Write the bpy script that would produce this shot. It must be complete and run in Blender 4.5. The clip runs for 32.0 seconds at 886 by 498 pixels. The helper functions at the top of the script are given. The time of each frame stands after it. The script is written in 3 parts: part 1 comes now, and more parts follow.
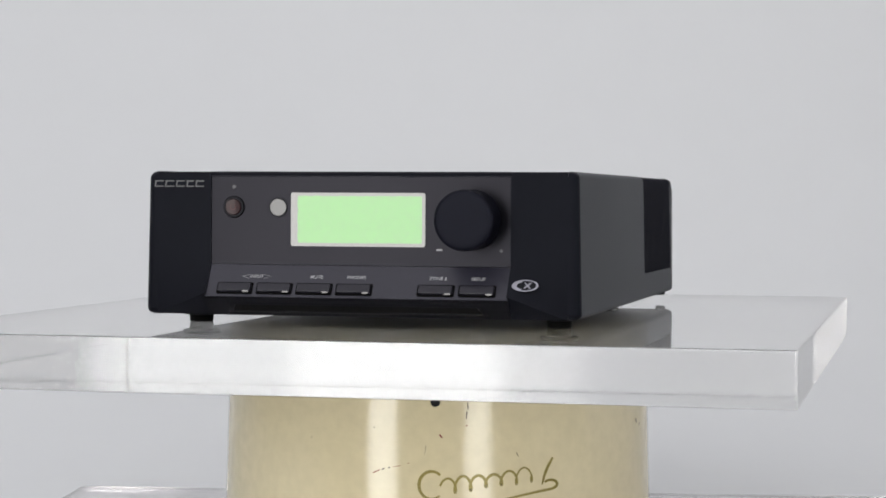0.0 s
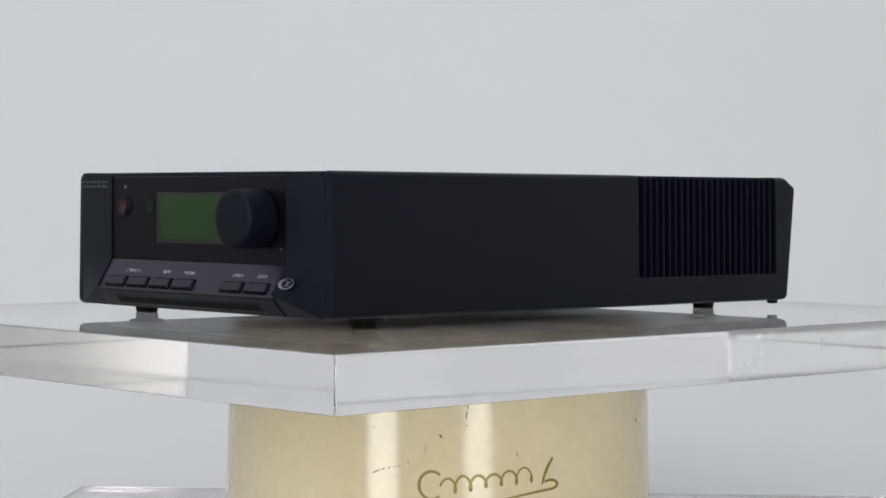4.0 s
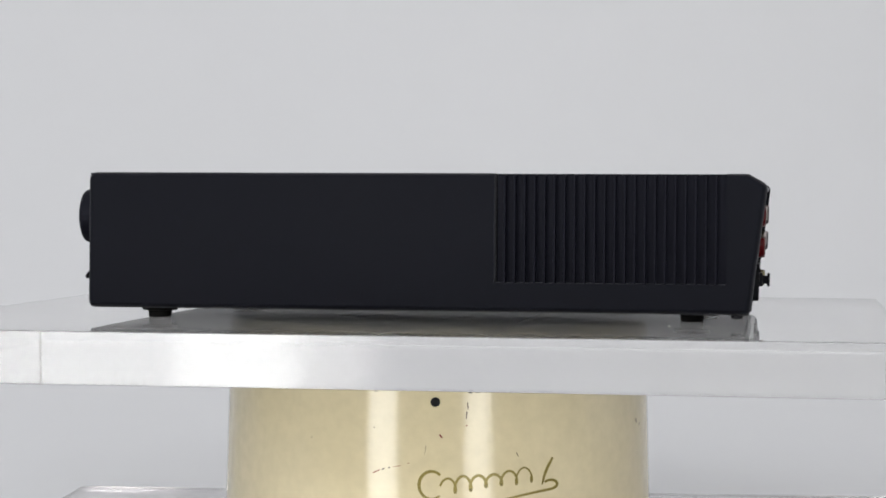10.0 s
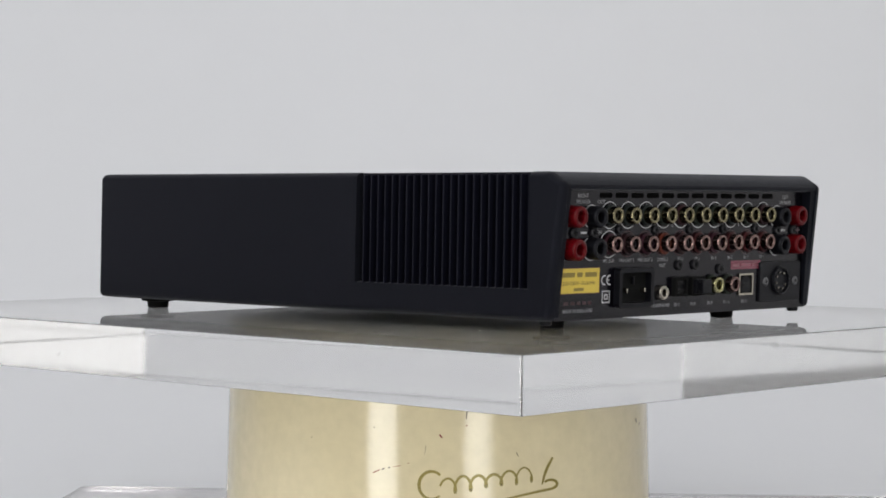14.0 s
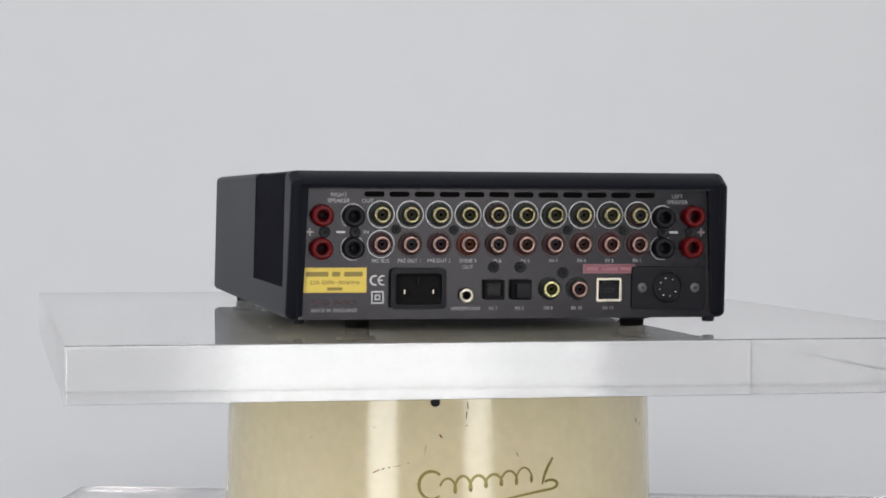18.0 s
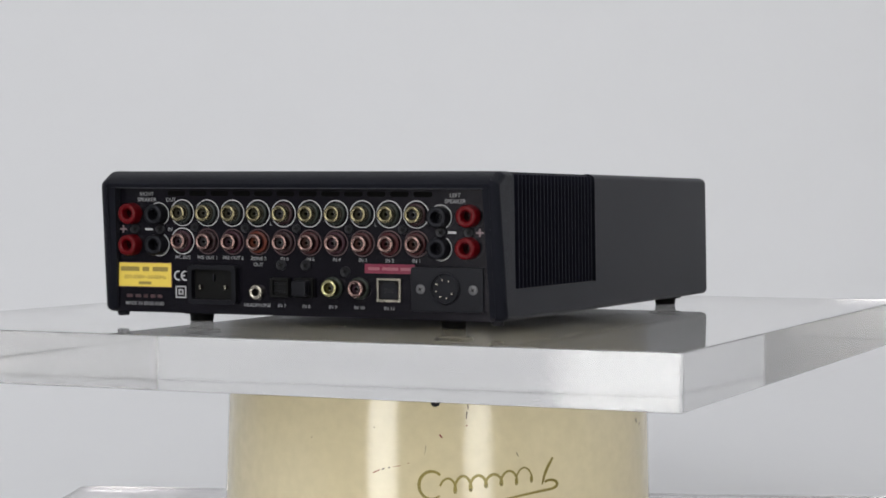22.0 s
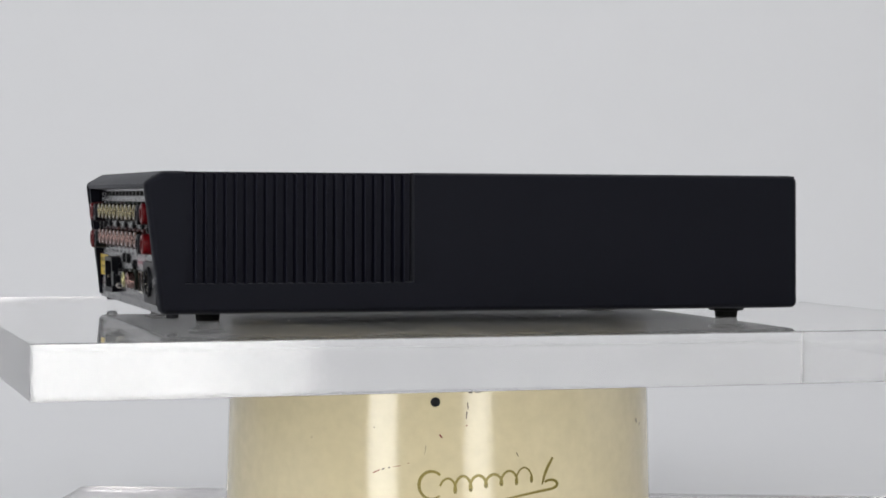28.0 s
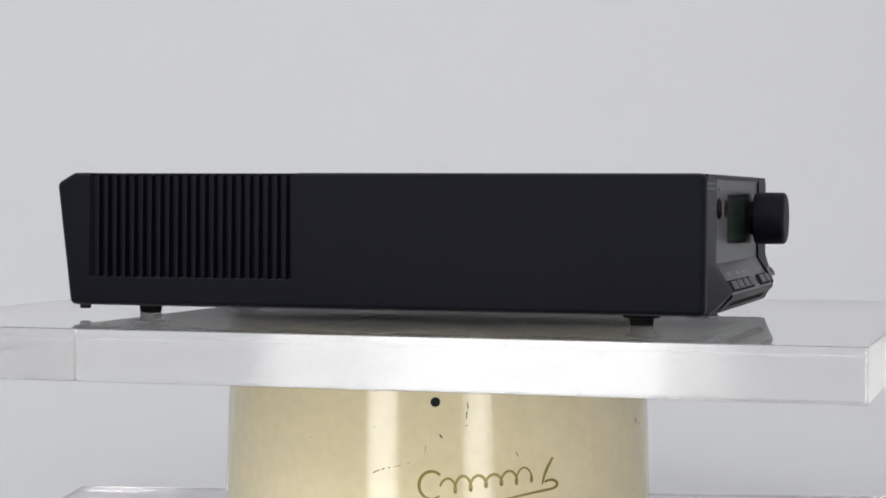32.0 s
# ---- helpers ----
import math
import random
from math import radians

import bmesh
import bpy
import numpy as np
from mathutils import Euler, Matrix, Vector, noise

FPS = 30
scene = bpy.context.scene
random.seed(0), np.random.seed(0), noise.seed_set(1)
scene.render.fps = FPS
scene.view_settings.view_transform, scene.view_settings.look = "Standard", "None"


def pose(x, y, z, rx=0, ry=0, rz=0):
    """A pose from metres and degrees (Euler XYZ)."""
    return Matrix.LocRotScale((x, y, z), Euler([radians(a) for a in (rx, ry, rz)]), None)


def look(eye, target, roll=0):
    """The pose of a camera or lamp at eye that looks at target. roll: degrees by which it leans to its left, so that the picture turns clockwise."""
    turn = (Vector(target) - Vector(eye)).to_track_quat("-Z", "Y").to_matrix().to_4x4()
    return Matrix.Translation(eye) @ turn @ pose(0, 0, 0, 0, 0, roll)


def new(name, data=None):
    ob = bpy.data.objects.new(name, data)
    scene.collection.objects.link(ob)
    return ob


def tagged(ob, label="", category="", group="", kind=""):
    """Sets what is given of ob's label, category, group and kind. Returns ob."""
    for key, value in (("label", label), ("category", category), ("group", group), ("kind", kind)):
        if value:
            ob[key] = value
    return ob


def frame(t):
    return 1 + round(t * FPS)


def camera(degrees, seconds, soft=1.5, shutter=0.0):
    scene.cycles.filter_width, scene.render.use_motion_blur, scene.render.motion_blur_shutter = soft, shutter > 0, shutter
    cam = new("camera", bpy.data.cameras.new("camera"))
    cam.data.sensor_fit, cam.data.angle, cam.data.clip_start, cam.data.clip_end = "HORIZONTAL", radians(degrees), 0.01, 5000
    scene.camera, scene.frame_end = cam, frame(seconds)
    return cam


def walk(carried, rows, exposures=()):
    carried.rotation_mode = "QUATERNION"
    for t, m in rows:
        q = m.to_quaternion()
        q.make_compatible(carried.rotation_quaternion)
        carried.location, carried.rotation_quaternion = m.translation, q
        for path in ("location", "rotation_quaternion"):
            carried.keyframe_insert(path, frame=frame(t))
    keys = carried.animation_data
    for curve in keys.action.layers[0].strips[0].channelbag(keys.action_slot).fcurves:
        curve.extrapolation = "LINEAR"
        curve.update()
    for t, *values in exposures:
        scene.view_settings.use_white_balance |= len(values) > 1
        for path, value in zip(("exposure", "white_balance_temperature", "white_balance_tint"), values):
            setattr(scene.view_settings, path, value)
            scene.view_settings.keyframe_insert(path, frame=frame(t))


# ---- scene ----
# ---- camera: stands still before the turntable ----
cam = camera(23.744, 32.0, soft=1.75)
EYE = (0.0, -1.1981, 0.224)
AIM = (EYE[0] + 0.001918, EYE[1] + 0.99971, EYE[2] - 0.02393)
walk(cam, [(0.0, look(EYE, AIM, 0.264)), (32.0, look(EYE, AIM, 0.264))], exposures=[(0.0, 0.0), (32.0, 0.0)])

# ---- light: two tall softboxes behind the camera, a lit ceiling and added fill lamps ----
world = bpy.data.worlds.new("studio_world")
world.use_nodes = True
world.node_tree.nodes["Background"].inputs[0].default_value = (0.8, 0.85, 1.0, 1)
world.node_tree.nodes["Background"].inputs[1].default_value = 0.05
scene.world = world


def area_lamp(name, eye, target, sx, sy, power, colour):
    data = bpy.data.lights.new(name, "AREA")
    data.shape, data.size, data.size_y, data.energy, data.color = "RECTANGLE", sx, sy, power, colour
    ob = new(name, data)
    ob.matrix_world = look(eye, target)
    return ob


def around(az, dist, z):
    return (dist * math.sin(radians(az)), -dist * math.cos(radians(az)), z)


area_lamp("softbox_light", around(-28.5, 2.3, 0.25), (0, 0, 0.25), 0.585, 1.9, 25.5, (1.0, 0.985, 0.95))
area_lamp("softbox_light", around(20.5, 2.3, 0.25), (0, 0, 0.25), 0.53, 1.9, 20, (1.0, 0.985, 0.95))
area_lamp("ceiling_light", (-0.95, -0.95, 1.8), (-0.95, -0.95, 0), 3.1, 2.4, 14, (0.955, 0.97, 1.0))
# added fill, high behind the camera, to lift the upper backdrop
area_lamp("backdrop_fill", (-0.5, -2.75, 1.7), (-0.1, 1.5, 0.6), 3.0, 0.5, 32, (0.955, 0.97, 1.0))

# added fill lamps before both side walls; no window stands there
area_lamp("side_fill", (-2.46, -0.2, 1.06), (0, -0.2, 1.06), 4.2, 1.6, 9.5, (0.96, 0.975, 1.0))
area_lamp("side_fill", (2.46, 0.85, 0.85), (0, 0.85, 0.85), 2.3, 1.9, 8.0, (1.0, 0.985, 0.965))

# ---- materials ----
MM = 0.001


def mat(name, colour, rough=0.5, metal=0.0, vary=0.15, scale=60.0, bump=0.0, bump_scale=900.0, rough_vary=0.08, **extra):
    """A surface with colour and gloss varied at two scales, and fine relief."""
    m = bpy.data.materials.new(name)
    m.use_nodes = True
    nt = m.node_tree
    b = nt.nodes["Principled BSDF"]
    geo = nt.nodes.new("ShaderNodeTexCoord")
    big, small = nt.nodes.new("ShaderNodeTexNoise"), nt.nodes.new("ShaderNodeTexNoise")
    big.inputs["Scale"].default_value, small.inputs["Scale"].default_value = scale * 0.2, scale * 6
    big.inputs["Detail"].default_value = small.inputs["Detail"].default_value = 3
    nt.links.new(geo.outputs["Object"], big.inputs["Vector"])
    nt.links.new(geo.outputs["Object"], small.inputs["Vector"])
    add = nt.nodes.new("ShaderNodeMath")
    nt.links.new(big.outputs["Fac"], add.inputs[0])
    nt.links.new(small.outputs["Fac"], add.inputs[1])
    ramp = nt.nodes.new("ShaderNodeMapRange")
    ramp.inputs["From Min"].default_value, ramp.inputs["From Max"].default_value = 0.7, 1.3
    nt.links.new(add.outputs[0], ramp.inputs["Value"])
    mix = nt.nodes.new("ShaderNodeMix")
    mix.data_type = "RGBA"
    mix.inputs["A"].default_value = (*[c * (1 - vary) for c in colour], 1)
    mix.inputs["B"].default_value = (*[min(1, c * (1 + vary)) for c in colour], 1)
    nt.links.new(ramp.outputs["Result"], mix.inputs["Factor"])
    nt.links.new(mix.outputs["Result"], b.inputs["Base Color"])
    rr = nt.nodes.new("ShaderNodeMapRange")
    rr.inputs["To Min"].default_value, rr.inputs["To Max"].default_value = max(0, rough - rough_vary), rough + rough_vary
    nt.links.new(big.outputs["Fac"], rr.inputs["Value"])
    nt.links.new(rr.outputs["Result"], b.inputs["Roughness"])
    b.inputs["Metallic"].default_value = metal
    for key, value in extra.items():
        b.inputs[key.replace("_", " ")].default_value = value
    if bump:
        grain, bp = nt.nodes.new("ShaderNodeTexNoise"), nt.nodes.new("ShaderNodeBump")
        grain.inputs["Scale"].default_value = bump_scale
        grain.inputs["Detail"].default_value = 2
        bp.inputs["Strength"].default_value, bp.inputs["Distance"].default_value = bump, 0.0004
        nt.links.new(geo.outputs["Object"], grain.inputs["Vector"])
        nt.links.new(grain.outputs["Fac"], bp.inputs["Height"])
        nt.links.new(bp.outputs["Normal"], b.inputs["Normal"])
    return m


def clear(name, colour, ior=1.49, rough=0.0):
    m = bpy.data.materials.new(name)
    m.use_nodes = True
    b = m.node_tree.nodes["Principled BSDF"]
    b.inputs["Base Color"].default_value = (*colour, 1)
    b.inputs["Roughness"].default_value = rough
    b.inputs["IOR"].default_value = ior
    b.inputs["Transmission Weight"].default_value = 1.0
    return m


CASE = mat("black_case_paint", (0.0017, 0.0019, 0.0042), 0.55, Specular_IOR_Level=0.100, Specular_Tint=(0.87, 0.9, 1.0, 1), Sheen_Weight=0.09, Sheen_Roughness=0.45, Sheen_Tint=(0.88, 0.91, 1.0, 1), vary=0.12, scale=30, bump=0.25, bump_scale=2600)
CHEEK = mat("black_cheek_paint", (0.0022, 0.0023, 0.0056), 0.55, Specular_IOR_Level=0.14, Specular_Tint=(0.84, 0.86, 1.0, 1), vary=0.12, scale=30, bump=0.2, bump_scale=2600)
FASCIA = mat("smoky_fascia", (0.0026, 0.0026, 0.0036), 0.30, Specular_IOR_Level=0.175, Specular_Tint=(0.86, 0.84, 1.0, 1), vary=0.1, rough_vary=0.03)
STRIP = mat("grey_button_strip", (0.0098, 0.0092, 0.0165), 0.36, Specular_Tint=(0.97, 0.95, 1.0, 1), vary=0.1, bump=0.1)
BLACK = mat("black_plastic", (0.0030, 0.0030, 0.0042), 0.42, Specular_IOR_Level=0.16, Specular_Tint=(0.88, 0.9, 1.0, 1), vary=0.15)
SHUTTER = mat("satin_black_shutter", (0.0025, 0.0025, 0.0032), 0.34, Specular_IOR_Level=0.16, vary=0.12)
BUTTON = mat("dark_button_plastic", (0.012, 0.011, 0.017), 0.4, Specular_IOR_Level=0.3, vary=0.12)
STRIPINK = mat("dim_grey_print", (0.33, 0.33, 0.34), 0.5, vary=0.1)
RUBBER = mat("black_rubber", (0.0035, 0.0035, 0.0035), 0.75, Specular_IOR_Level=0.12, vary=0.2, bump=0.2)
# near-black whose colour stands in for the shade inside slots and holes
VOID = mat("slot_shadow_black", (0.0015, 0.0015, 0.0015), 0.8, Specular_IOR_Level=0.05, vary=0.1)
REARP = mat("rear_panel_paint", (0.0028, 0.0025, 0.0042), 0.185, Specular_IOR_Level=0.21, Specular_Tint=(0.95, 0.92, 1.0, 1), vary=0.12, scale=40, rough_vary=0.04, bump=0.12, bump_scale=2200)
PRINT = mat("white_print", (0.32, 0.32, 0.33), 0.27, vary=0.08)
TEXTINK = mat("pale_grey_print", (0.19, 0.19, 0.20), 0.27, vary=0.1)
GREYPRINT = mat("silver_grey_print", (0.075, 0.075, 0.08), 0.4, metal=0.3, vary=0.1)
REDPRINT = mat("dull_red_print", (0.055, 0.007, 0.010), 0.5, vary=0.15)
DIMRED = mat("faint_red_print", (0.024, 0.003, 0.006), 0.5, vary=0.15)
TAGGREY = mat("dim_pink_print", (0.14, 0.10, 0.11), 0.25, vary=0.1)
PINKTAG = mat("red_tag_print", (0.12, 0.016, 0.034), 0.22, vary=0.1, IOR=1.5)
PINKINK = mat("pale_tag_ink", (0.16, 0.035, 0.055), 0.4, vary=0.1)
YELLOW = mat("yellow_label_paper", (0.52, 0.385, 0.05), 0.45, vary=0.06)
INK = mat("black_ink", (0.055, 0.04, 0.010), 0.5, vary=0.1)
OLIVEINK = mat("olive_ink", (0.17, 0.125, 0.018), 0.5, vary=0.1)
RED = mat("red_socket_plastic", (0.066, 0.0008, 0.0022), 0.30, Specular_IOR_Level=0.13, vary=0.12, scale=120)
# socket red darkened in its colour for the shade down in the bores
SHADERED = mat("shaded_red_socket_bore", (0.010, 0.0007, 0.0012), 0.4, Specular_IOR_Level=0.1, vary=0.12)
ROSE = mat("rosy_plated_metal", (0.175, 0.115, 0.105), 0.2, metal=1.0, vary=0.12, scale=200)
CHROME = mat("silver_badge_metal", (0.36, 0.35, 0.40), 0.3, metal=1.0, vary=0.08, scale=200)
GOLD = mat("gold_plated_metal", (0.165, 0.145, 0.088), 0.2, metal=1.0, vary=0.12, scale=200)
PALEGOLD = mat("pale_gold_plating", (0.30, 0.28, 0.15), 0.16, metal=1.0, vary=0.12, scale=200)
STEEL = mat("nickel_metal", (0.33, 0.305, 0.26), 0.26, metal=1.0, vary=0.1, scale=200)
DARKSTEEL = mat("dark_screw_steel", (0.007, 0.007, 0.009), 0.4, metal=0.4, Specular_IOR_Level=0.25, vary=0.2, scale=200)
POWER = mat("dark_red_button_plastic", (0.018, 0.0045, 0.006), 0.3, Specular_IOR_Level=0.25, vary=0.15)
LENS = mat("glossy_sensor_lens", (0.006, 0.006, 0.010), 0.05, vary=0.1, rough_vary=0.02, IOR=1.57)
LCD = mat("green_display_glass", (0.011, 0.075, 0.001), 0.22, metal=0.9, vary=0.05, rough_vary=0.03, Coat_Weight=1.0, Coat_Roughness=0.03, Coat_IOR=1.66)
BEZEL = mat("display_bezel", (0.008, 0.008, 0.009), 0.10, vary=0.05, rough_vary=0.02, IOR=1.8)
ACRYLIC = clear("clear_acrylic", (1.0, 1.0, 1.0))


def dusty(m, share, fine=420):
    """Pale matt share, uneven as dust and hairline scratches, mixed in to lift dark reflections."""
    nt = m.node_tree
    b, out = nt.nodes["Principled BSDF"], nt.nodes["Material Output"]
    co, n1, n2 = nt.nodes.new("ShaderNodeTexCoord"), nt.nodes.new("ShaderNodeTexNoise"), nt.nodes.new("ShaderNodeTexNoise")
    n1.inputs["Scale"].default_value, n2.inputs["Scale"].default_value = 9, fine
    for n in (n1, n2):
        n.inputs["Detail"].default_value = 4
        nt.links.new(co.outputs["Object"], n.inputs["Vector"])
    mul = nt.nodes.new("ShaderNodeMath")
    mul.operation = "MULTIPLY"
    nt.links.new(n1.outputs["Fac"], mul.inputs[0])
    nt.links.new(n2.outputs["Fac"], mul.inputs[1])
    rg = nt.nodes.new("ShaderNodeMapRange")
    rg.inputs["From Min"].default_value, rg.inputs["From Max"].default_value = 0.1, 0.4
    rg.inputs["To Min"].default_value, rg.inputs["To Max"].default_value = share * 0.7, share * 1.3
    nt.links.new(mul.outputs[0], rg.inputs["Value"])
    dif, mix = nt.nodes.new("ShaderNodeBsdfDiffuse"), nt.nodes.new("ShaderNodeMixShader")
    dif.inputs["Color"].default_value = (0.80, 0.79, 0.77, 1)
    nt.links.new(rg.outputs["Result"], mix.inputs["Fac"])
    nt.links.new(b.outputs[0], mix.inputs[1])
    nt.links.new(dif.outputs[0], mix.inputs[2])
    nt.links.new(mix.outputs[0], out.inputs["Surface"])


dusty(ACRYLIC, 0.048, 35)
ACRYLIC_EDGE = clear("satin_acrylic_edge", (1.0, 1.0, 1.0), rough=0.07)
dusty(ACRYLIC_EDGE, 0.04, 30)
BASEAC = clear("clear_acrylic_base", (0.93, 0.905, 0.925), rough=0.06)
dusty(BASEAC, 0.05)
CREAM = mat("aged_cream_enamel", (0.59, 0.518, 0.335), 0.11, vary=0.06, scale=25, rough_vary=0.05, bump=0.18, bump_scale=420, IOR=1.58)
DUST = mat("pale_dust", (0.55, 0.53, 0.50), 0.8, vary=0.1)
GOLDINK = mat("olive_gold_script", (0.23, 0.185, 0.045), 0.35, metal=0.2, vary=0.15, scale=200)
STAIN = mat("reddish_chip", (0.20, 0.05, 0.035), 0.6, vary=0.3, scale=400)
DARKSTAIN = mat("dark_chip", (0.09, 0.07, 0.05), 0.6, vary=0.3, scale=400)
PAPER = mat("pale_grey_backdrop", (0.70, 0.705, 0.725), 0.9, vary=0.006, scale=3, bump=0.03, bump_scale=300)
WALL = mat("white_studio_wall", (0.74, 0.74, 0.74), 0.85, vary=0.03, scale=3)
GREYWALL = mat("grey_studio_wall", (0.13, 0.13, 0.135), 0.85, vary=0.04, scale=3)
PALEWALL = mat("mid_grey_studio_wall", (0.29, 0.29, 0.295), 0.85, vary=0.04, scale=3)
FLOOR = mat("grey_studio_floor", (0.16, 0.16, 0.16), 0.6, vary=0.08, scale=5)


# ---- mesh helpers (all numbers in millimetres) ----
def finish(bm, name, material):
    """A mesh from millimetres, smooth over round edges while its large faces stay flat."""
    bmesh.ops.recalc_face_normals(bm, faces=bm.faces)
    bm.normal_update()
    area = {f: f.calc_area() for f in bm.faces}
    normals = []
    for f in bm.faces:
        for loop in f.loops:
            n = Vector((0, 0, 0))
            for g in loop.vert.link_faces:
                if g.normal.dot(f.normal) > 0.75:
                    n += g.normal * area[g]
            normals.append(n.normalized() if n.length > 0 else f.normal.copy())
    me = bpy.data.meshes.new(name)
    bm.to_mesh(me)
    bm.free()
    me.transform(Matrix.Scale(MM, 4))
    for p in me.polygons:
        p.use_smooth = True
    me.normals_split_custom_set(normals)
    me.materials.append(material)
    return me


def mm_pose(m):
    m = m.copy()
    m.translation = m.translation * MM
    return m


def part(name, mesh, material, parent, m=None, label=""):
    """Links a bmesh, or a mesh made before, as one object under its thing."""
    me = finish(mesh, name, material) if isinstance(mesh, bmesh.types.BMesh) else mesh
    ob = new(name, me)
    ob.parent = parent
    ob.matrix_local = mm_pose(m) if m else Matrix()
    return tagged(ob, label) if label else ob


def box(x0, x1, y0, y1, z0, z1, r=0.0, seg=2):
    bm = bmesh.new()
    bmesh.ops.create_cube(bm, size=1.0)
    for v in bm.verts:
        v.co = ((x0, x1)[v.co.x > 0], (y0, y1)[v.co.y > 0], (z0, z1)[v.co.z > 0])
    if r:
        bmesh.ops.bevel(bm, geom=bm.edges[:], offset=r, segments=seg, affect="EDGES", profile=0.5)
    return bm


def lathe(profile, seg=28, caps=True):
    """A turned piece round its z axis from (radius, height) pairs."""
    bm = bmesh.new()
    rings = []
    for r, z in profile:
        if r < 1e-6:
            rings.append([bm.verts.new((0, 0, z))])
        else:
            rings.append([bm.verts.new((r * math.cos(2 * math.pi * k / seg), r * math.sin(2 * math.pi * k / seg), z)) for k in range(seg)])
    for a, b in zip(rings, rings[1:]):
        for k in range(seg):
            n = (k + 1) % seg
            if len(a) == 1 and len(b) == 1:
                continue
            if len(a) == 1:
                bm.faces.new((a[0], b[k], b[n]))
            elif len(b) == 1:
                bm.faces.new((a[k], a[n], b[0]))
            else:
                bm.faces.new((a[k], a[n], b[n], b[k]))
    if caps:
        for ring in (rings[0], rings[-1]):
            if len(ring) > 1:
                bm.faces.new(ring)
    return bm


def rounded(points, n=4):
    """An outline of (x, y, radius) corners with its corners rounded."""
    out = []
    m = len(points)
    for k in range(m):
        p, q, r = (Vector(points[(k + j) % m][:2]) for j in (-1, 0, 1))
        rad = points[k][2]
        if not rad:
            out.append(tuple(q))
            continue
        a, b = (p - q).normalized(), (r - q).normalized()
        half = math.acos(max(-1, min(1, a.dot(b)))) / 2
        d = rad / math.tan(half)
        c = q + (a + b).normalized() * (rad / math.sin(half))
        v0, v1 = q + a * d - c, q + b * d - c
        turn = v0.angle_signed(v1)
        for i in range(n + 1):
            t = -turn * i / n
            out.append((c.x + v0.x * math.cos(t) - v0.y * math.sin(t), c.y + v0.x * math.sin(t) + v0.y * math.cos(t)))
    return out


def inset(points, d):
    """The outline moved inwards by d, corner by corner (points run anticlockwise)."""
    out = []
    n = len(points)
    for k in range(n):
        p, q, r = (Vector(points[(k + j) % n]) for j in (-1, 0, 1))
        a, b = (q - p).normalized(), (r - q).normalized()
        na, nb = Vector((-a.y, a.x)), Vector((-b.y, b.x))
        out.append(tuple(q + (na + nb) * (d / (1 + na.dot(nb)))))
    return out


def slab_of(points, h, r=0.0, seg=3, side=None):
    """A flat outline in (x, y), raised from 0 to h along z; the upper rim is rounded, by r upwards and by side (or r) inwards."""
    side = r if side is None else side
    bm = bmesh.new()
    if sum(p[0] * q[1] - q[0] * p[1] for p, q in zip(points, points[1:] + points[:1])) < 0:
        points = points[::-1]
    levels = [(points, 0.0), (points, h - r)]
    for k in range(1, seg + 1) if r else ():
        a = math.pi / 2 * k / seg
        levels.append((inset(points, side * (1 - math.cos(a))), h - r + r * math.sin(a)))
    rows = [[bm.verts.new((x, y, z)) for x, y in pts] for pts, z in levels]
    n = len(points)
    bm.faces.new(rows[0][::-1])
    bm.faces.new(rows[-1])
    for a, b in zip(rows, rows[1:]):
        for k in range(n):
            bm.faces.new((a[k], a[(k + 1) % n], b[(k + 1) % n], b[k]))
    return bm


def rounded_rect(w, h, r, n=4):
    pts = []
    for cx, cy, a0 in ((w / 2 - r, h / 2 - r, 0), (-w / 2 + r, h / 2 - r, 90), (-w / 2 + r, -h / 2 + r, 180), (w / 2 - r, -h / 2 + r, 270)):
        for k in range(n + 1):
            a = radians(a0 + 90 * k / n)
            pts.append((cx + r * math.cos(a), cy + r * math.sin(a)))
    return pts


def plate(w, h, t, r=0.3, bevel=0.0):
    return slab_of(rounded_rect(w, h, r), t, bevel, 2)


def ring(r0, r1, t, a0=0.0, a1=360.0, seg=40, sx=1.0):
    """A flat printed ring or arc of thickness t."""
    bm = bmesh.new()
    full = a1 - a0 >= 360
    rows = []
    for k in range(seg + (0 if full else 1)):
        a = radians(a0 + (a1 - a0) * k / seg)
        c, s = math.cos(a) * sx, math.sin(a)
        rows.append([bm.verts.new((r * c, r * s, z)) for r, z in ((r0, 0), (r1, 0), (r1, t), (r0, t))])
    for k in range(len(rows) - (0 if full else 1)):
        a, b = rows[k], rows[(k + 1) % len(rows)]
        for j in range(4):
            i = (j + 1) % 4
            bm.faces.new((a[j], a[i], b[i], b[j]))
    if not full:
        bm.faces.new(rows[0])
        bm.faces.new(rows[-1][::-1])
    return bm


def text_mesh(words, cap, material, shear=0.0, wide=1.0):
    """Printed lettering, cap height in millimetres, centred on its origin."""
    cu = bpy.data.curves.new("lettering", "FONT")
    cu.body, cu.size, cu.align_x, cu.align_y = words, cap / 0.70, "CENTER", "CENTER"
    cu.extrude, cu.resolution_u, cu.shear, cu.offset = 0.03, 3, shear, cap * 0.006
    ob = bpy.data.objects.new("lettering", cu)
    me = bpy.data.meshes.new_from_object(ob)
    bpy.data.objects.remove(ob)
    bpy.data.curves.remove(cu)
    me.transform(Matrix.Diagonal((wide * MM, MM, MM, 1)))
    me.materials.clear()
    me.materials.append(material)
    return me


def at(m, x, y, z=0.0, turn=0.0):
    return m @ Matrix.Translation((x, y, z)) @ Matrix.Rotation(radians(turn), 4, "Z")


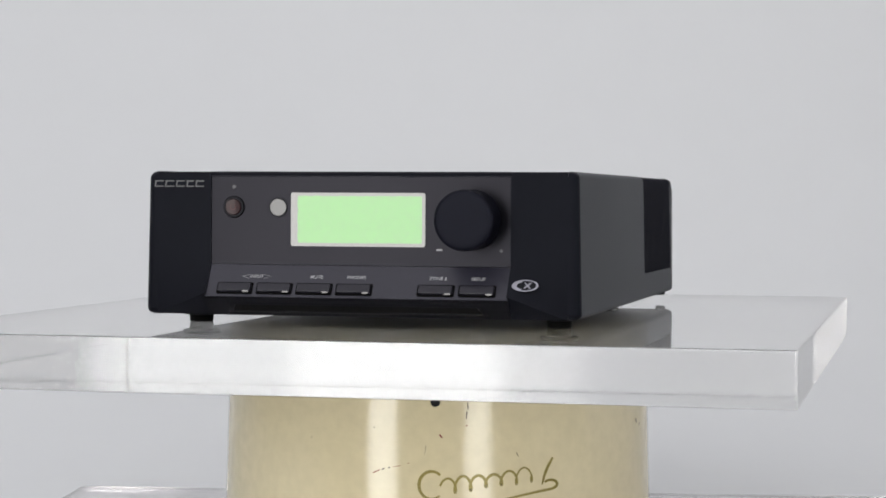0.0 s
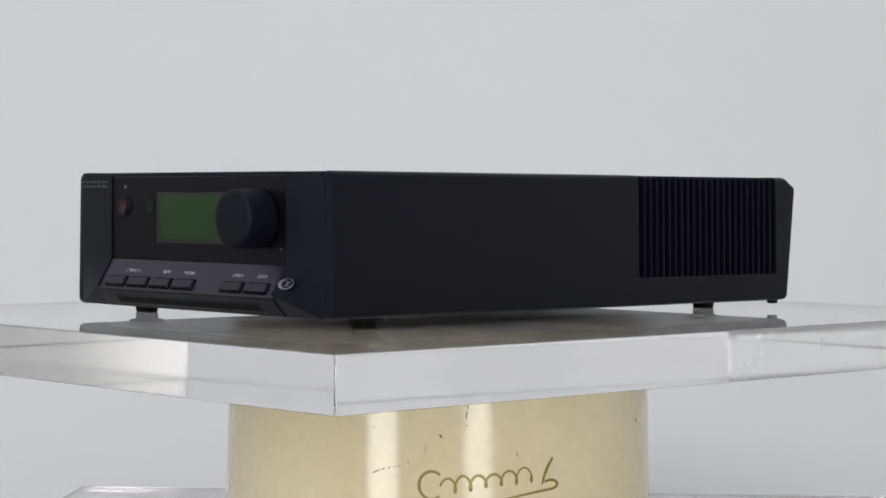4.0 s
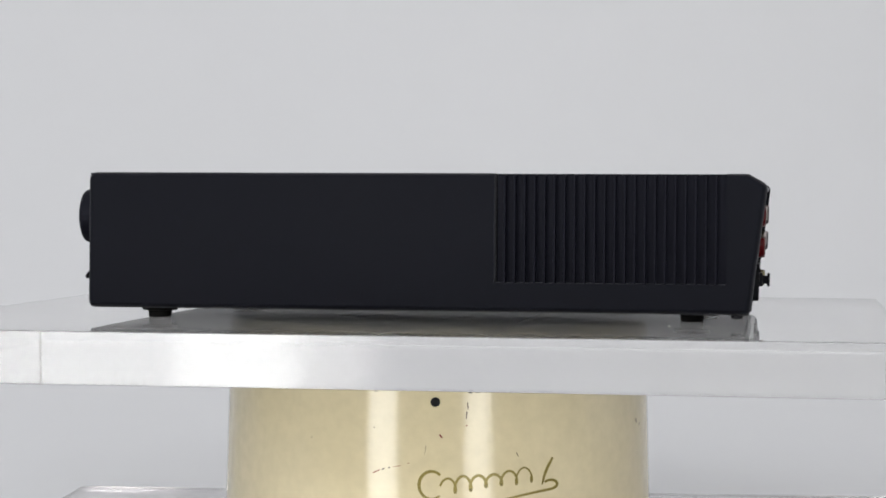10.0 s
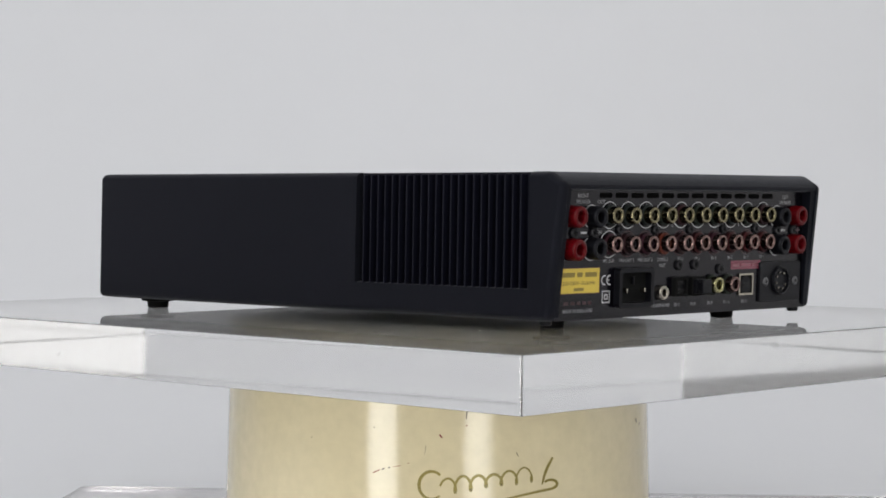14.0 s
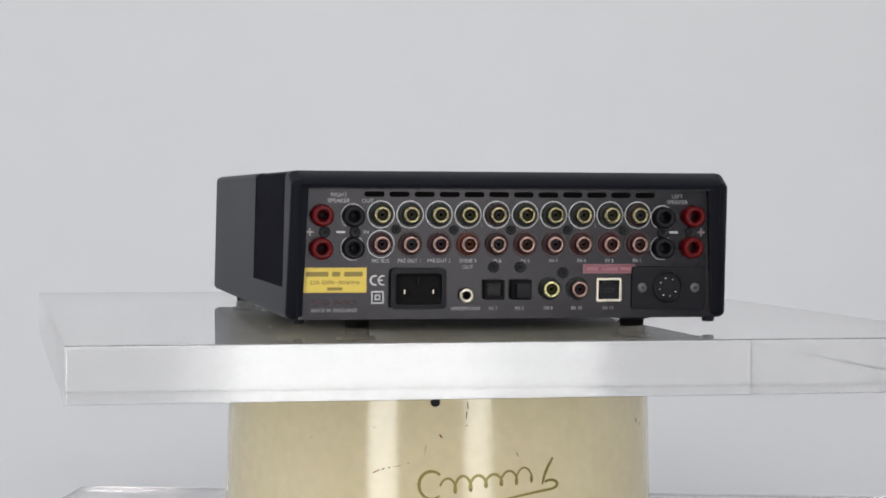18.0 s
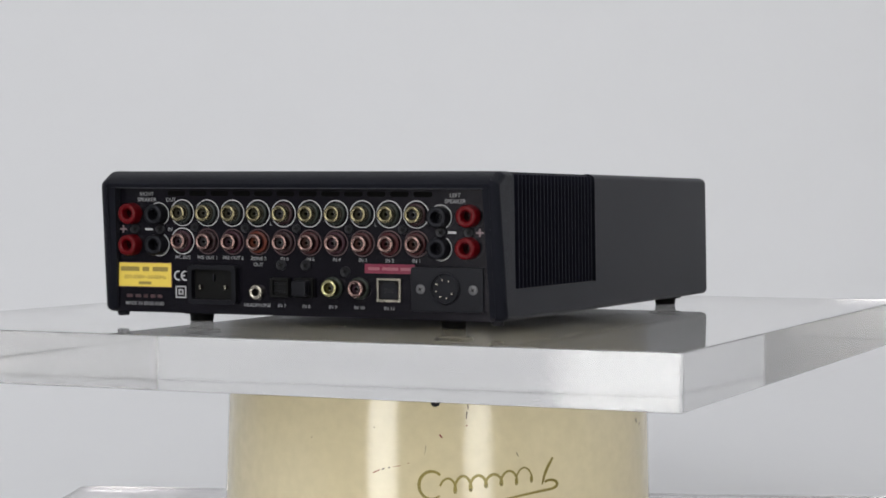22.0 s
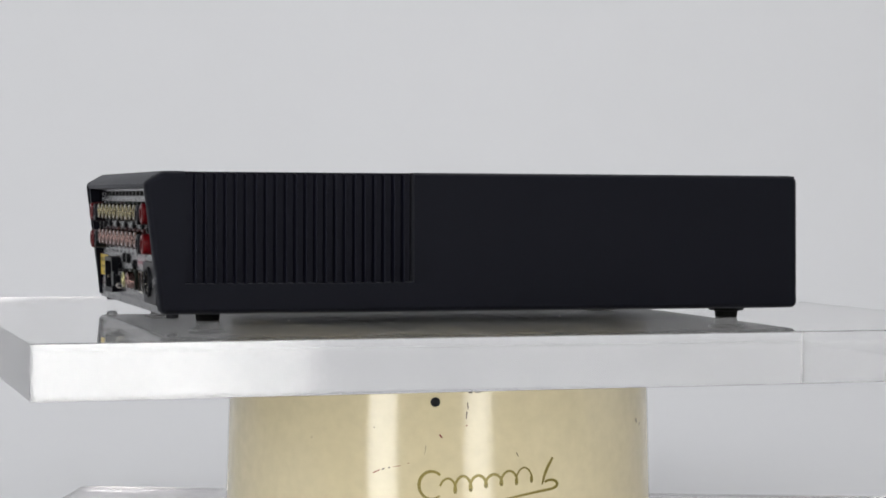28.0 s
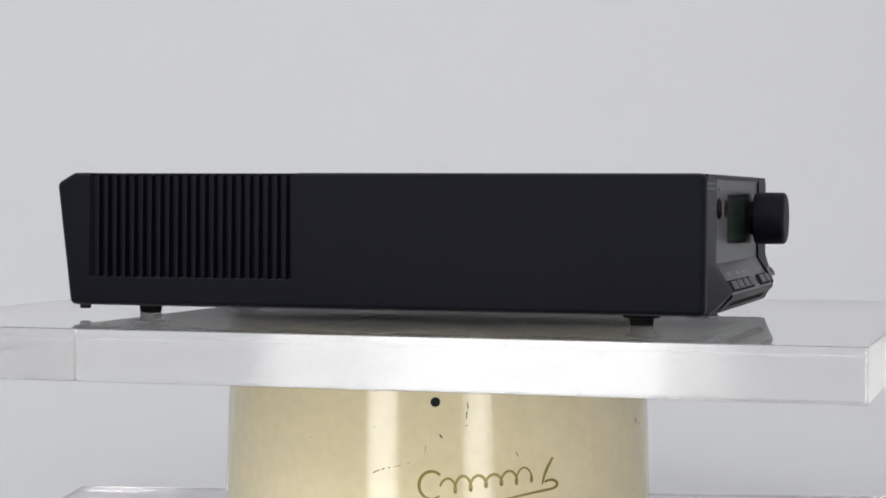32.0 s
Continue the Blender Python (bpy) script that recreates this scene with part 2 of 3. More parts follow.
def frame_of(origin, ex, ey):
    ex, ey = Vector(ex).normalized(), Vector(ey).normalized()
    ez = ex.cross(ey)
    m = Matrix((ex, ey, ez)).transposed().to_4x4()
    m.translation = origin
    return m


# ---- the room, closed round the stage (metres) ----
def block(name, x0, x1, y0, y1, z0, z1, material, label):
    ob = new(name, finish(box(x0 * 1e3, x1 * 1e3, y0 * 1e3, y1 * 1e3, z0 * 1e3, z1 * 1e3), name, material))
    return tagged(ob, label, kind="structure")


block("floor", -2.6, 2.6, -3.4, 2.2, -0.86, -0.76, FLOOR, "plain grey studio floor under the table")
block("ceiling", -2.6, 2.6, -3.4, 2.2, 1.95, 2.05, WALL, "plain white studio ceiling")
block("wall_north", -2.6, 2.6, 2.1, 2.2, -0.76, 1.95, WALL, "plain white wall behind the backdrop")
block("wall_south", -2.6, 2.6, -3.4, -3.3, -0.76, 1.95, GREYWALL, "plain grey wall behind the camera")
block("wall_west", -2.6, -2.5, -3.3, 2.1, -0.76, 1.95, PALEWALL, "plain grey studio side wall")
block("wall_east", 2.5, 2.6, -3.3, 2.1, -0.76, 1.95, WALL, "plain white studio side wall")


def make_backdrop():
    prof = [(-480, 0), (340, 0)]
    for k in range(1, 33):
        a = radians(90 * k / 32)
        prof.append((340 + 1360 * math.sin(a), 1360 - 1360 * math.cos(a)))
    prof += [(1700, 1850), (1703, 1850)]
    for k in range(32, -1, -1):
        a = radians(90 * k / 32)
        prof.append((340 + 1363 * math.sin(a), 1360 - 1363 * math.cos(a)))
    prof.append((-480, -3))
    me = finish(slab_of(prof, 2800), "backdrop", PAPER)
    ob = tagged(new("backdrop", me), "seamless pale grey paper backdrop sweeping up behind the stage", kind="structure")
    ob.matrix_world = mm_pose(frame_of((-1400, 0, 0), (0, 1, 0), (0, 0, 1)))


make_backdrop()


def make_table():
    t = tagged(new("studio_table"), "plain white table under the paper sweep", "table")
    t.location = (0, 0, -0.76)
    part("tabletop", box(-1400, 1400, -470, 1180, 725, 756, 3), WALL, t)
    for x in (-1340, 1340):
        for y in (-410, 1120):
            part("leg", box(x - 30, x + 30, y - 30, y + 30, 0, 725, 3), WALL, t)


make_table()

# ---- the pedestal: clear base, cream drum, clear turning plate ----
SLAB_TOP, SLAB_LOW, BASE_TOP = 160.0, 134.3, 20.0
bm = box(0, 672, -587, 0, 0.5, BASE_TOP, 1.4, 3)
BASE = tagged(new("base_plate", finish(bm, "base_plate", BASEAC)), "clear acrylic base plate under the cream drum", "base plate")
BASE.matrix_world = pose(-0.252, 0.287, 0, 0, 0, -3.5)
BASE.visible_shadow = False


def make_drum():
    d = tagged(new("pedestal_drum"), "glossy aged cream enamel drum pedestal with a gold script mark", "pedestal")
    d.location = (0, 0, BASE_TOP * MM)
    h = SLAB_LOW - BASE_TOP - 0.2
    part("shell", lathe([(0, 0.2), (119.5, 0.2), (121, 1.5), (121, 8), (118.1, h - 3.0), (117.5, h - 1.4), (116.2, h - 0.4), (114.4, h), (0, h)], 160), CREAM, d)

    def on_drum(x, z, out=0.12):
        r = 121 - 2.7 * (z - 8) / (h - 10.2) + out
        a = math.asin(x / r)
        return frame_of((r * math.sin(a), -r * math.cos(a), z), (math.cos(a), math.sin(a), 0), (0, 0, 1))

    def stroke(name, pts, width, material, label, out=0.12):
        """A painted line along (x, z) points, following the curve of the drum."""
        bm = bmesh.new()
        n = len(pts)
        rows = []
        for k in range(n):
            a, b = pts[max(0, k - 1)], pts[min(n - 1, k + 1)]
            t = Vector((b[0] - a[0], b[1] - a[1])).normalized()
            w = width * (0.55 + 0.45 * math.sin(math.pi * min(1.0, 0.12 + k / n))) / 2
            row = []
            for s, o in ((-1, out), (1, out), (1, -0.3), (-1, -0.3)):
                row.append(bm.verts.new(on_drum(pts[k][0] - s * w * t.y, pts[k][1] + s * w * t.x, o).translation))
            rows.append(row)
        for a, b in zip(rows, rows[1:]):
            for j in range(4):
                i = (j + 1) % 4
                bm.faces.new((a[j], a[i], b[i], b[j]))
        bm.faces.new(rows[0])
        bm.faces.new(rows[-1][::-1])
        return part(name, bm, material, d, None, label)

    # gold flourish: an open loop, a run of waves that climbs, a tall end stroke and an underline
    B = BASE_TOP
    loop = [(0.0 + 6.2 * math.cos(radians(a)) * 1.05 - 3.2, 76.6 - B + 7.2 * math.sin(radians(a)) + 0.10 * a / 60) for a in range(48, 318, 9)]
    stroke("flourish_loop", loop, 1.7, GOLDINK, "olive gold painted loop")
    waves = []
    for k in range(150):
        s = k / 149
        x = 3.0 + 47.5 * s
        waves.append((x - 1.9 * math.cos(s * 2 * math.pi * 6), 76.4 - B + 5.2 * s + (3.5 + 0.6 * math.sin(s * 9)) * math.sin(s * 2 * math.pi * 6)))
    stroke("flourish_waves", waves, 1.5, GOLDINK, "olive gold painted waves")
    stem = [(59.8 - 5.6 * s - 0.8 * math.sin(s * 3.1), 89.5 - B - 13.6 * s) for s in [k / 14 for k in range(15)]]
    stroke("flourish_stem", stem, 1.55, GOLDINK, "olive gold painted stem")
    under = [(58.6 + 3.6 * math.sin(radians(a)), 75.6 - B + 2.3 * math.cos(radians(a))) for a in range(-60, 150, 15)]
    under += [(59.6 - 3.1 * k, 73.3 - B - 0.42 * k - 0.012 * k * k) for k in range(0, 13)]
    stroke("flourish_underline", under, 1.5, GOLDINK, "olive gold painted underline")
    # chips and scratches
    random.seed(4)
    for x, z, w, hh, tilt, m in ((-31.8, 83.4, 4.2, 0.55, 22, STAIN), (-28.2, 84.7, 2.0, 0.6, 16, DARKSTAIN), (-25.2, 85.5, 1.2, 0.6, 8, DARKSTAIN), (-21.3, 86.3, 4.2, 0.3, 10, STAIN), (-15.2, 88.0, 1.0, 0.3, 12, STAIN),
                                 (1.4, 102.1, 2.2, 0.9, -50, STAIN), (16.5, 124.4, 2.2, 0.9, 4, DARKSTAIN), (20.3, 124.6, 3.4, 0.5, 3, DARKSTAIN), (-32, 124.6, 2.2, 0.5, -4, DARKSTAIN),
                                 (15.2, 117.5, 0.6, 3.2, 4, DARKSTAIN), (14.6, 112.8, 0.6, 3.6, -6, DARKSTAIN), (14.6, 107.4, 1.2, 0.5, 30, STAIN), (-6.5, 95, 0.22, 4.2, -8, DARKSTAIN),
                                 (108.0, 103.4, 0.9, 2.4, 20, DARKSTAIN), (110.2, 101.2, 0.9, 1.4, -30, DARKSTAIN), (41, 92, 0.4, 2.4, 28, DARKSTAIN), (-66, 99, 0.6, 0.5, 0, DARKSTAIN), (-33, 106, 0.5, 0.5, 0, DARKSTAIN)):
        pts = rounded_rect(w, hh, min(w, hh) * 0.45, 3)
        pts = [(px * (1 + random.uniform(-0.12, 0.12)), py * (1 + random.uniform(-0.3, 0.3))) for px, py in pts]
        part("enamel_chip", slab_of(pts, 0.1), m, d, at(on_drum(x, z - B, -0.01), 0, 0, 0, tilt), "worn spot in the enamel")
    # grub screw near the top
    m = on_drum(-1.5, 119.5 - B, -1.0)
    part("grub_screw", lathe([(0, 1.5), (0.9, 1.45), (1.8, 1.25), (2.35, 1.05), (2.55, 0.8), (2.55, 0)], 24, False), DARKSTEEL, d, m, "dark steel grub screw")
    return d


make_drum()
PHI = 0.38


def make_plate():
    """A thick square plate with rounded upright corners and softened upper and lower rims."""
    pts = rounded_rect(434.4, 512.8, 1.6, 3)
    r, low = 0.6, SLAB_LOW - SLAB_TOP
    levels = []
    for k in range(4):
        a = math.pi / 2 * k / 3
        levels.append((inset(pts, r * (1 - math.sin(a))), low + r * (1 - math.cos(a))))
    levels += [(p, low - z) for p, z in levels[::-1]]
    bm = bmesh.new()
    rows = [[bm.verts.new((x, y, z)) for x, y in p] for p, z in levels]
    n = len(pts)
    bm.faces.new(rows[0][::-1])
    bm.faces.new(rows[-1])
    for a, b in zip(rows, rows[1:]):
        for k in range(n):
            bm.faces.new((a[k], a[(k + 1) % n], b[(k + 1) % n], b[k]))
    bmesh.ops.transform(bm, matrix=Matrix.Translation((1.1, -2.0, 0)) @ Matrix.Rotation(radians(PHI), 4, "Z"), verts=bm.verts)
    me = finish(bm, "turntable_plate", ACRYLIC)
    me.materials.append(ACRYLIC_EDGE)
    for p in me.polygons:
        p.material_index = 1 if abs(p.normal.z) < 0.5 else 0
    ob = tagged(new("turntable_plate", me), "thick clear acrylic turntable plate on the cream drum", "turntable plate")
    ob.location = (0, 0, SLAB_TOP * MM)
    return ob


PLATE = make_plate()


def scatter_dust():
    """A few pale specks of dust lying on the plate."""
    random.seed(11)
    speck = finish(slab_of(rounded([(-0.4, -0.25, 0.1), (0.35, -0.3, 0.1), (0.45, 0.2, 0.1), (-0.2, 0.35, 0.1)], 2), 0.25), "dust_speck", DUST)
    for k in range(22):
        x, y = random.uniform(-120, 120), random.uniform(-225, 225)
        part("dust_speck", speck, DUST, PLATE, at(Matrix(), x, y, 0.0, random.uniform(0, 360)) @ Matrix.Scale(random.uniform(0.6, 1.2), 4))


scatter_dust()

# ---- the amplifier, standing on the plate; its origin is on the turning axis ----
AMP = tagged(new("amplifier"), "slim black stereo amplifier with green display and gold sockets", "amplifier")
AMP.location = (0, 0, SLAB_TOP * MM)
LOW, TOP = 5.6, 77.2


def fin_shape():
    """One upright cooling fin with a rounded tip, thicker at its root and leaning in towards the top."""
    bm = box(-0.55, 0.55, 0, 9.0, 20.9, 76.0, 0.45)
    for v in bm.verts:
        if v.co.y < 2.0:
            v.co.y += 0.018 * (v.co.z - 20.9)
        else:
            v.co.x *= 1.4
    return bm


def make_case():
    # side panels, each with a notch where the cooling fins show
    outline = rounded([(-170.0, LOW, 3.4), (177.6, LOW, 3.2), (186.2, 71.6, 3.4), (176.3, TOP, 5.6), (165.4, TOP, 0), (165.4, 21.2, 0.8), (47.5, 21.2, 0.8), (47.5, TOP, 0), (-170.0, TOP, 3.6)])
    for s in (1, -1):
        m = frame_of((s * 104.0, 0, 0), (0, s, 0), (0, 0, 1))
        pts = [(s * y, z) for y, z in outline]
        bm = slab_of(pts, 6.0, 4.4, 7, 3.0)
        for v in bm.verts:
            y, z = s * v.co.x, v.co.y
            if 44.0 < y < 169.0 and z > 17.0:
                y = 47.3 if y < 52.0 and (y < 47.9 or z > 21.8) else 165.6 if y > 162.0 and (y > 165.0 or z > 21.8) else y
                v.co.x, v.co.y = s * y, max(z, 21.0)
            if v.co.z > 1.0:
                v.co.z += (41.0 - v.co.y) * 0.022 - 1.0 * max(0.0, (s * v.co.x - 135.0) / 50.0) ** 2
        part("side_panel", bm, CASE, AMP, m, "satin black painted side panel, slightly wider at its foot")
        fin = finish(fin_shape(), "cooling_fin", CHEEK)
        for k in range(22):
            part("cooling_fin", fin, CHEEK, AMP, Matrix.Translation((s * 110.15, 47.5 + 5.13 * (k + 1), 0)) @ Matrix.Rotation(radians(90 * s), 4, "Z"))
    part("chassis", box(-104.0, 104.0, -162.0, 47.4, LOW + 0.2, TOP - 0.2), CASE, AMP)
    part("fin_core", box(-105.0, 105.0, 48.5, 170, 21.0, 76.2), CHEEK, AMP)
    part("fin_cover", box(-105.5, 105.5, 48.5, 168, 76.0, TOP - 0.3), CASE, AMP)
    part("chassis_floor", box(-104.0, 104.0, 48.5, 173.5, LOW + 0.2, 21.0), CASE, AMP)
    hood = [(165, TOP - 0.1), (176.6, TOP - 0.1), (183.4, 73.3), (185.5, 70.8), (185.0, 68.9), (179.5, 68.4), (165, 68.4)]
    part("rear_hood", slab_of(hood, 208.0), CASE, AMP, frame_of((-104.0, 0, 0), (0, 1, 0), (0, 0, 1)), "sloped black hood over the sockets")
    # feet
    foot = finish(lathe([(0, 0), (5.4, 0), (6.0, 0.5), (6.3, 3.6), (9.2, 4.0), (9.6, 4.6), (9.6, 6.0), (0, 6.0)], 32), "foot", RUBBER)
    for x, y in ((93.8, -134.9), (-93.8, -134.9), (70.6, 147), (-70.6, 147)):
        part("foot", foot, RUBBER, AMP, Matrix.Translation((x, y, 0)), "round black rubber foot")
    bump = finish(lathe([(0, 3.4), (2.4, 3.4), (3.1, 3.9), (3.1, 6.0), (0, 6.0)], 20), "bottom_screw", BLACK)
    for x, y in ((103, 171), (-103, 171)):
        part("bottom_screw", bump, BLACK, AMP, Matrix.Translation((x, y, 0)))


make_case()


def make_front():
    # cheeks: flat above, faceted below where the button strip swells forward
    for s in (1, -1):
        bm = bmesh.new()
        co = {"a": (104.0, -170.0, 76.9), "b": (76.2, -170.0, 76.6), "c": (76.2, -170.0, 31.0), "d": (104.0, -170.0, 33.0), "e": (76.0, -179.0, 17.0),
              "f": (104.0, -170.0, 5.9), "g": (77, -169.8, 5.9)}
        back = {"A": (104.0, -160, 76.6), "B": (76.2, -160, 76.6), "F": (104.0, -160, 6.2), "G": (77, -160, 5.9), "C": (76.2, -160, 31.0), "E": (76.0, -160, 17.0), "D": (104.0, -160, 33.0)}
        v = {k: bm.verts.new((s * p[0], p[1], p[2])) for k, p in {**co, **back}.items()}
        for f in ("abcd", "dce", "def", "efg", "abBA", "adDA", "dfFD", "fgGF", "bcCB", "ceEC", "egGE"):
            keys = list(f)
            bm.faces.new([v[k] for k in keys])
        part("front_cheek", bm, CASE, AMP, None, "black cheek with a faceted lower corner")
    # fascia, button strip and lower lip
    bm = bmesh.new()
    hole, sheet = (-34.9, 33.6, 40.2, 66.7), (-76.4, 76.4, 31.0, 74.4)
    loops = []
    for (x0, x1, z0, z1), y in ((sheet, -160), (sheet, -169.1), (hole, -169.1), (hole, -164)):
        loops.append([bm.verts.new(p) for p in ((x0, y, z0), (x1, y, z0), (x1, y, z1), (x0, y, z1))])
    for a, b in zip(loops, loops[1:]):
        for k in range(4):
            bm.faces.new((a[k], a[(k + 1) % 4], b[(k + 1) % 4], b[k]))
    part("fascia", bm, FASCIA, AMP, None, "glossy smoky black fascia")
    part("top_rail", box(-76.2, 76.2, -169.8, -160, 74.9, 77.0, 0.5, 2), CASE, AMP, None, "black rail over the fascia")
    # highlight along the fascia's upper bevel, painted as a strip of lighter grey
    part("fascia_edge_highlight", box(-76.2, 76.2, -169.6, -166, 74.3, 74.9, 0.25, 1), STRIP, AMP)
    strip = [(-160, 30.8), (-169.2, 30.8), (-178.5, 15.4), (-160, 15.4)]
    sw = 76.6
    part("button_strip", slab_of(strip, 2 * sw), STRIP, AMP, frame_of((-sw, 0, 0), (0, 1, 0), (0, 0, 1)), "sloping dark grey button strip")
    lip = [(-160, 15.3), (-178.7, 15.3), (-178.3, 13.9), (-170.3, 5.8), (-160, 5.8)]
    part("lower_lip", slab_of(lip, 2 * sw), BLACK, AMP, frame_of((-sw, 0, 0), (0, 1, 0), (0, 0, 1)), "black lip under the buttons")
    # a shallow dark panel let into the underside of the lip
    LP = frame_of((0, -174.3, 9.85), (1, 0, 0), (0, -8.0, 8.1))
    bm = bmesh.new()
    rows = []
    for w, h, z in ((66.0, 3.6, 0.02), (64.8, 2.9, 0.28), (63.6, 2.3, 0.28), (62.8, 1.9, -0.5)):
        rows.append([bm.verts.new(p) for p in ((-w, -h, z), (w, -h, z), (w - 2.2, h, z), (-w + 2.2, h, z))])
    for a, b in zip(rows, rows[1:]):
        for k in range(4):
            bm.faces.new((a[k], a[(k + 1) % 4], b[(k + 1) % 4], b[k]))
    rim = part("lip_frame", bm, BLACK, AMP, LP, "dark bevelled frame in the lip")
    part("lip_panel", slab_of([(-63.2, -2.1), (63.2, -2.1), (61.2, 2.1), (-61.2, 2.1)], 0.14), RUBBER, rim)

    FR = frame_of((0, -169.1, 0), (1, 0, 0), (0, 0, 1))
    # display
    dis = part("display", slab_of(rounded_rect(68.4, 26.4, 1.2), 0.5), BEZEL, AMP, at(FR, -0.65, 53.45, -0.45), "glossy black display bezel")
    part("screen", slab_of(rounded_rect(63.2, 23.0, 0.6), 0.1), LCD, dis, Matrix.Translation((0.9, 0.0, 0.45)), "blank green display screen")
    # power button, lamp and remote sensor
    pw = part("power_button", lathe([(0, 1.9), (2.6, 2.1), (3.7, 2.2), (4.0, 1.9), (4.1, 0), (0, 0)], 32), POWER, AMP, at(FR, -64.3, 59.4), "dark red power button")
    part("button_ring", lathe([(4.15, 0), (4.15, 1.2), (5.0, 1.2), (5.5, 0.6), (5.5, 0)], 36, False), BLACK, pw)
    part("button_mark", ring(1.2, 1.6, 0.08, 120, 420), REDPRINT, pw, Matrix.Translation((0, 0, 2.0)))
    part("status_lamp", lathe([(0, 0.5), (0.8, 0.4), (1.1, 0), (0, 0)], 20), GREYPRINT, AMP, at(FR, -64.3, 69.4), "tiny grey status lamp")
    sen = part("remote_sensor", lathe([(0, 0.35), (4.1, 0.35), (4.25, 0.1), (4.25, 0), (0, 0)], 36), LENS, AMP, at(FR, -41.4, 59.3), "glossy round black remote sensor")
    part("sensor_ring", lathe([(4.3, 0), (4.3, 0.5), (4.9, 0.5), (5.0, 0)], 36, False), BLACK, sen)
    # knob
    kn = part("volume_knob", lathe([(0, 19.6), (10.8, 19.6), (12.8, 19.5), (13.9, 19.0), (14.5, 18.2), (14.7, 17.0), (14.75, 2.6), (14.2, 2.0), (0, 2.0)], 64), CHEEK, AMP, at(FR, 56.8, 53.6), "large round satin black volume knob")
    part("knob_shaft", lathe([(0, 0), (9.5, 0), (9.5, 2.2), (0, 2.2)], 40), BLACK, kn)
    part("minus_mark", plate(3.0, 0.7, 0.06, 0.1), STRIPINK, AMP, at(FR, 40.7, 39.0), "white minus mark")
    pl = part("plus_mark", plate(1.8, 0.55, 0.06, 0.1), GREYPRINT, AMP, at(FR, 71.4, 38.8), "white plus mark")
    part("plus_stroke", plate(0.55, 1.8, 0.065, 0.1), GREYPRINT, pl)
    # buttons on the slope
    ST = frame_of((0, -169.2, 30.8), (1, 0, 0), (0, 9.3, 15.4))
    key = finish(slab_of(rounded_rect(16.9, 4.6, 0.7), 2.0, 0.6, 2), "push_button", BUTTON)
    for x in (-61.5, -41.1, -20.7, -0.4, 40.6, 61.1):
        b = part("push_button", key, BUTTON, AMP, at(ST, x, -13.4, -0.1), "slim black push button")
        # extra glossy plate on the button's lower edge, there to catch the softbox glint
        part("glint_plate", finish(slab_of(rounded_rect(3.0, 0.75, 0.2), 0.3), "glint_plate", LENS) if x == -61.5 else bpy.data.meshes["glint_plate"], LENS, b, Matrix.Translation((6.2, -2.35, 1.55)) @ Matrix.Rotation(radians(31.1), 4, "X"), "small glossy plate added to catch a glint")
        # flat near-black plate paints the shaded gap round the button
        part("button_slot", finish(slab_of(rounded_rect(18.6, 6.6, 0.8), 0.25), "button_slot", VOID) if x == -61.5 else bpy.data.meshes["button_slot"], VOID, b, Matrix.Translation((0, 0, 0.02)))
    for words, x in (("MUTE", -20.4), ("PHONES", -0.1), ("ZONE 2", 41.0), ("SETUP", 61.0), ("INPUT", -51.2)):
        part("lettering", text_mesh(words, 1.75, STRIPINK, 0.0, 1.0), STRIPINK, AMP, at(ST, x, -6.66, 0.05), "white lettering " + words)
    for s in (-1, 1):
        bm = bmesh.new()
        for k in (1, -1):
            vs = [bm.verts.new(p) for p in ((s * 3.6, k * 1.0, 0), (s * 3.6, k * 1.3, 0), (s * 7.6, 0.12 * k, 0), (s * 7.0, 0, 0))]
            bm.faces.new(vs)
        bmesh.ops.solidify(bm, geom=bm.faces[:], thickness=0.06)
        part("arrow_mark", bm, STRIPINK, AMP, at(ST, -51.2, -6.66, 0.08), "white arrow print")
    # maker's mark as plain bars, and the oval badge
    MK = frame_of((0, -170.0, 0), (1, 0, 0), (0, 0, 1))
    for x, w in ((-103.6, 4.6), (-98.0, 4.8), (-92.4, 4.6), (-87.2, 3.8), (-82.2, 4.4)):
        mark = part("maker_mark", plate(w, 0.55, 0.06, 0.2), GREYPRINT, AMP, at(MK, x, 72.2), "silver grey printed mark of thin strokes")
        part("mark_stroke", plate(w, 0.55, 0.06, 0.2), GREYPRINT, mark, at(Matrix(), 0, -2.6))
        part("mark_stroke", plate(0.55, 2.6, 0.06, 0.2), GREYPRINT, mark, at(Matrix(), -w / 2 + 0.4, -1.3, 0.0, -14))
    bd = part("badge", ring(2.7, 3.15, 0.25, 0, 360, 40, 2.1), CHROME, AMP, at(frame_of((84.7, -176.2, 22.4), (1, -0.092, 0.0), (0.047, 0.514, 0.861)), 0, 0, 0.15), "silver oval badge")
    part("badge_crescent", ring(2.0, 2.8, 0.2, 110, 250, 24, 2.1), CHROME, bd)
    part("badge_field", slab_of([(5.4 * math.cos(radians(a)), 2.7 * math.sin(radians(a))) for a in range(0, 360, 12)], 0.12), BLACK, bd)
    for t in (45, -45):
        part("badge_bar", plate(4.6, 0.6, 0.2, 0.2), CHROME, bd, at(Matrix(), 1.2, 0, 0.03, t))


make_front()


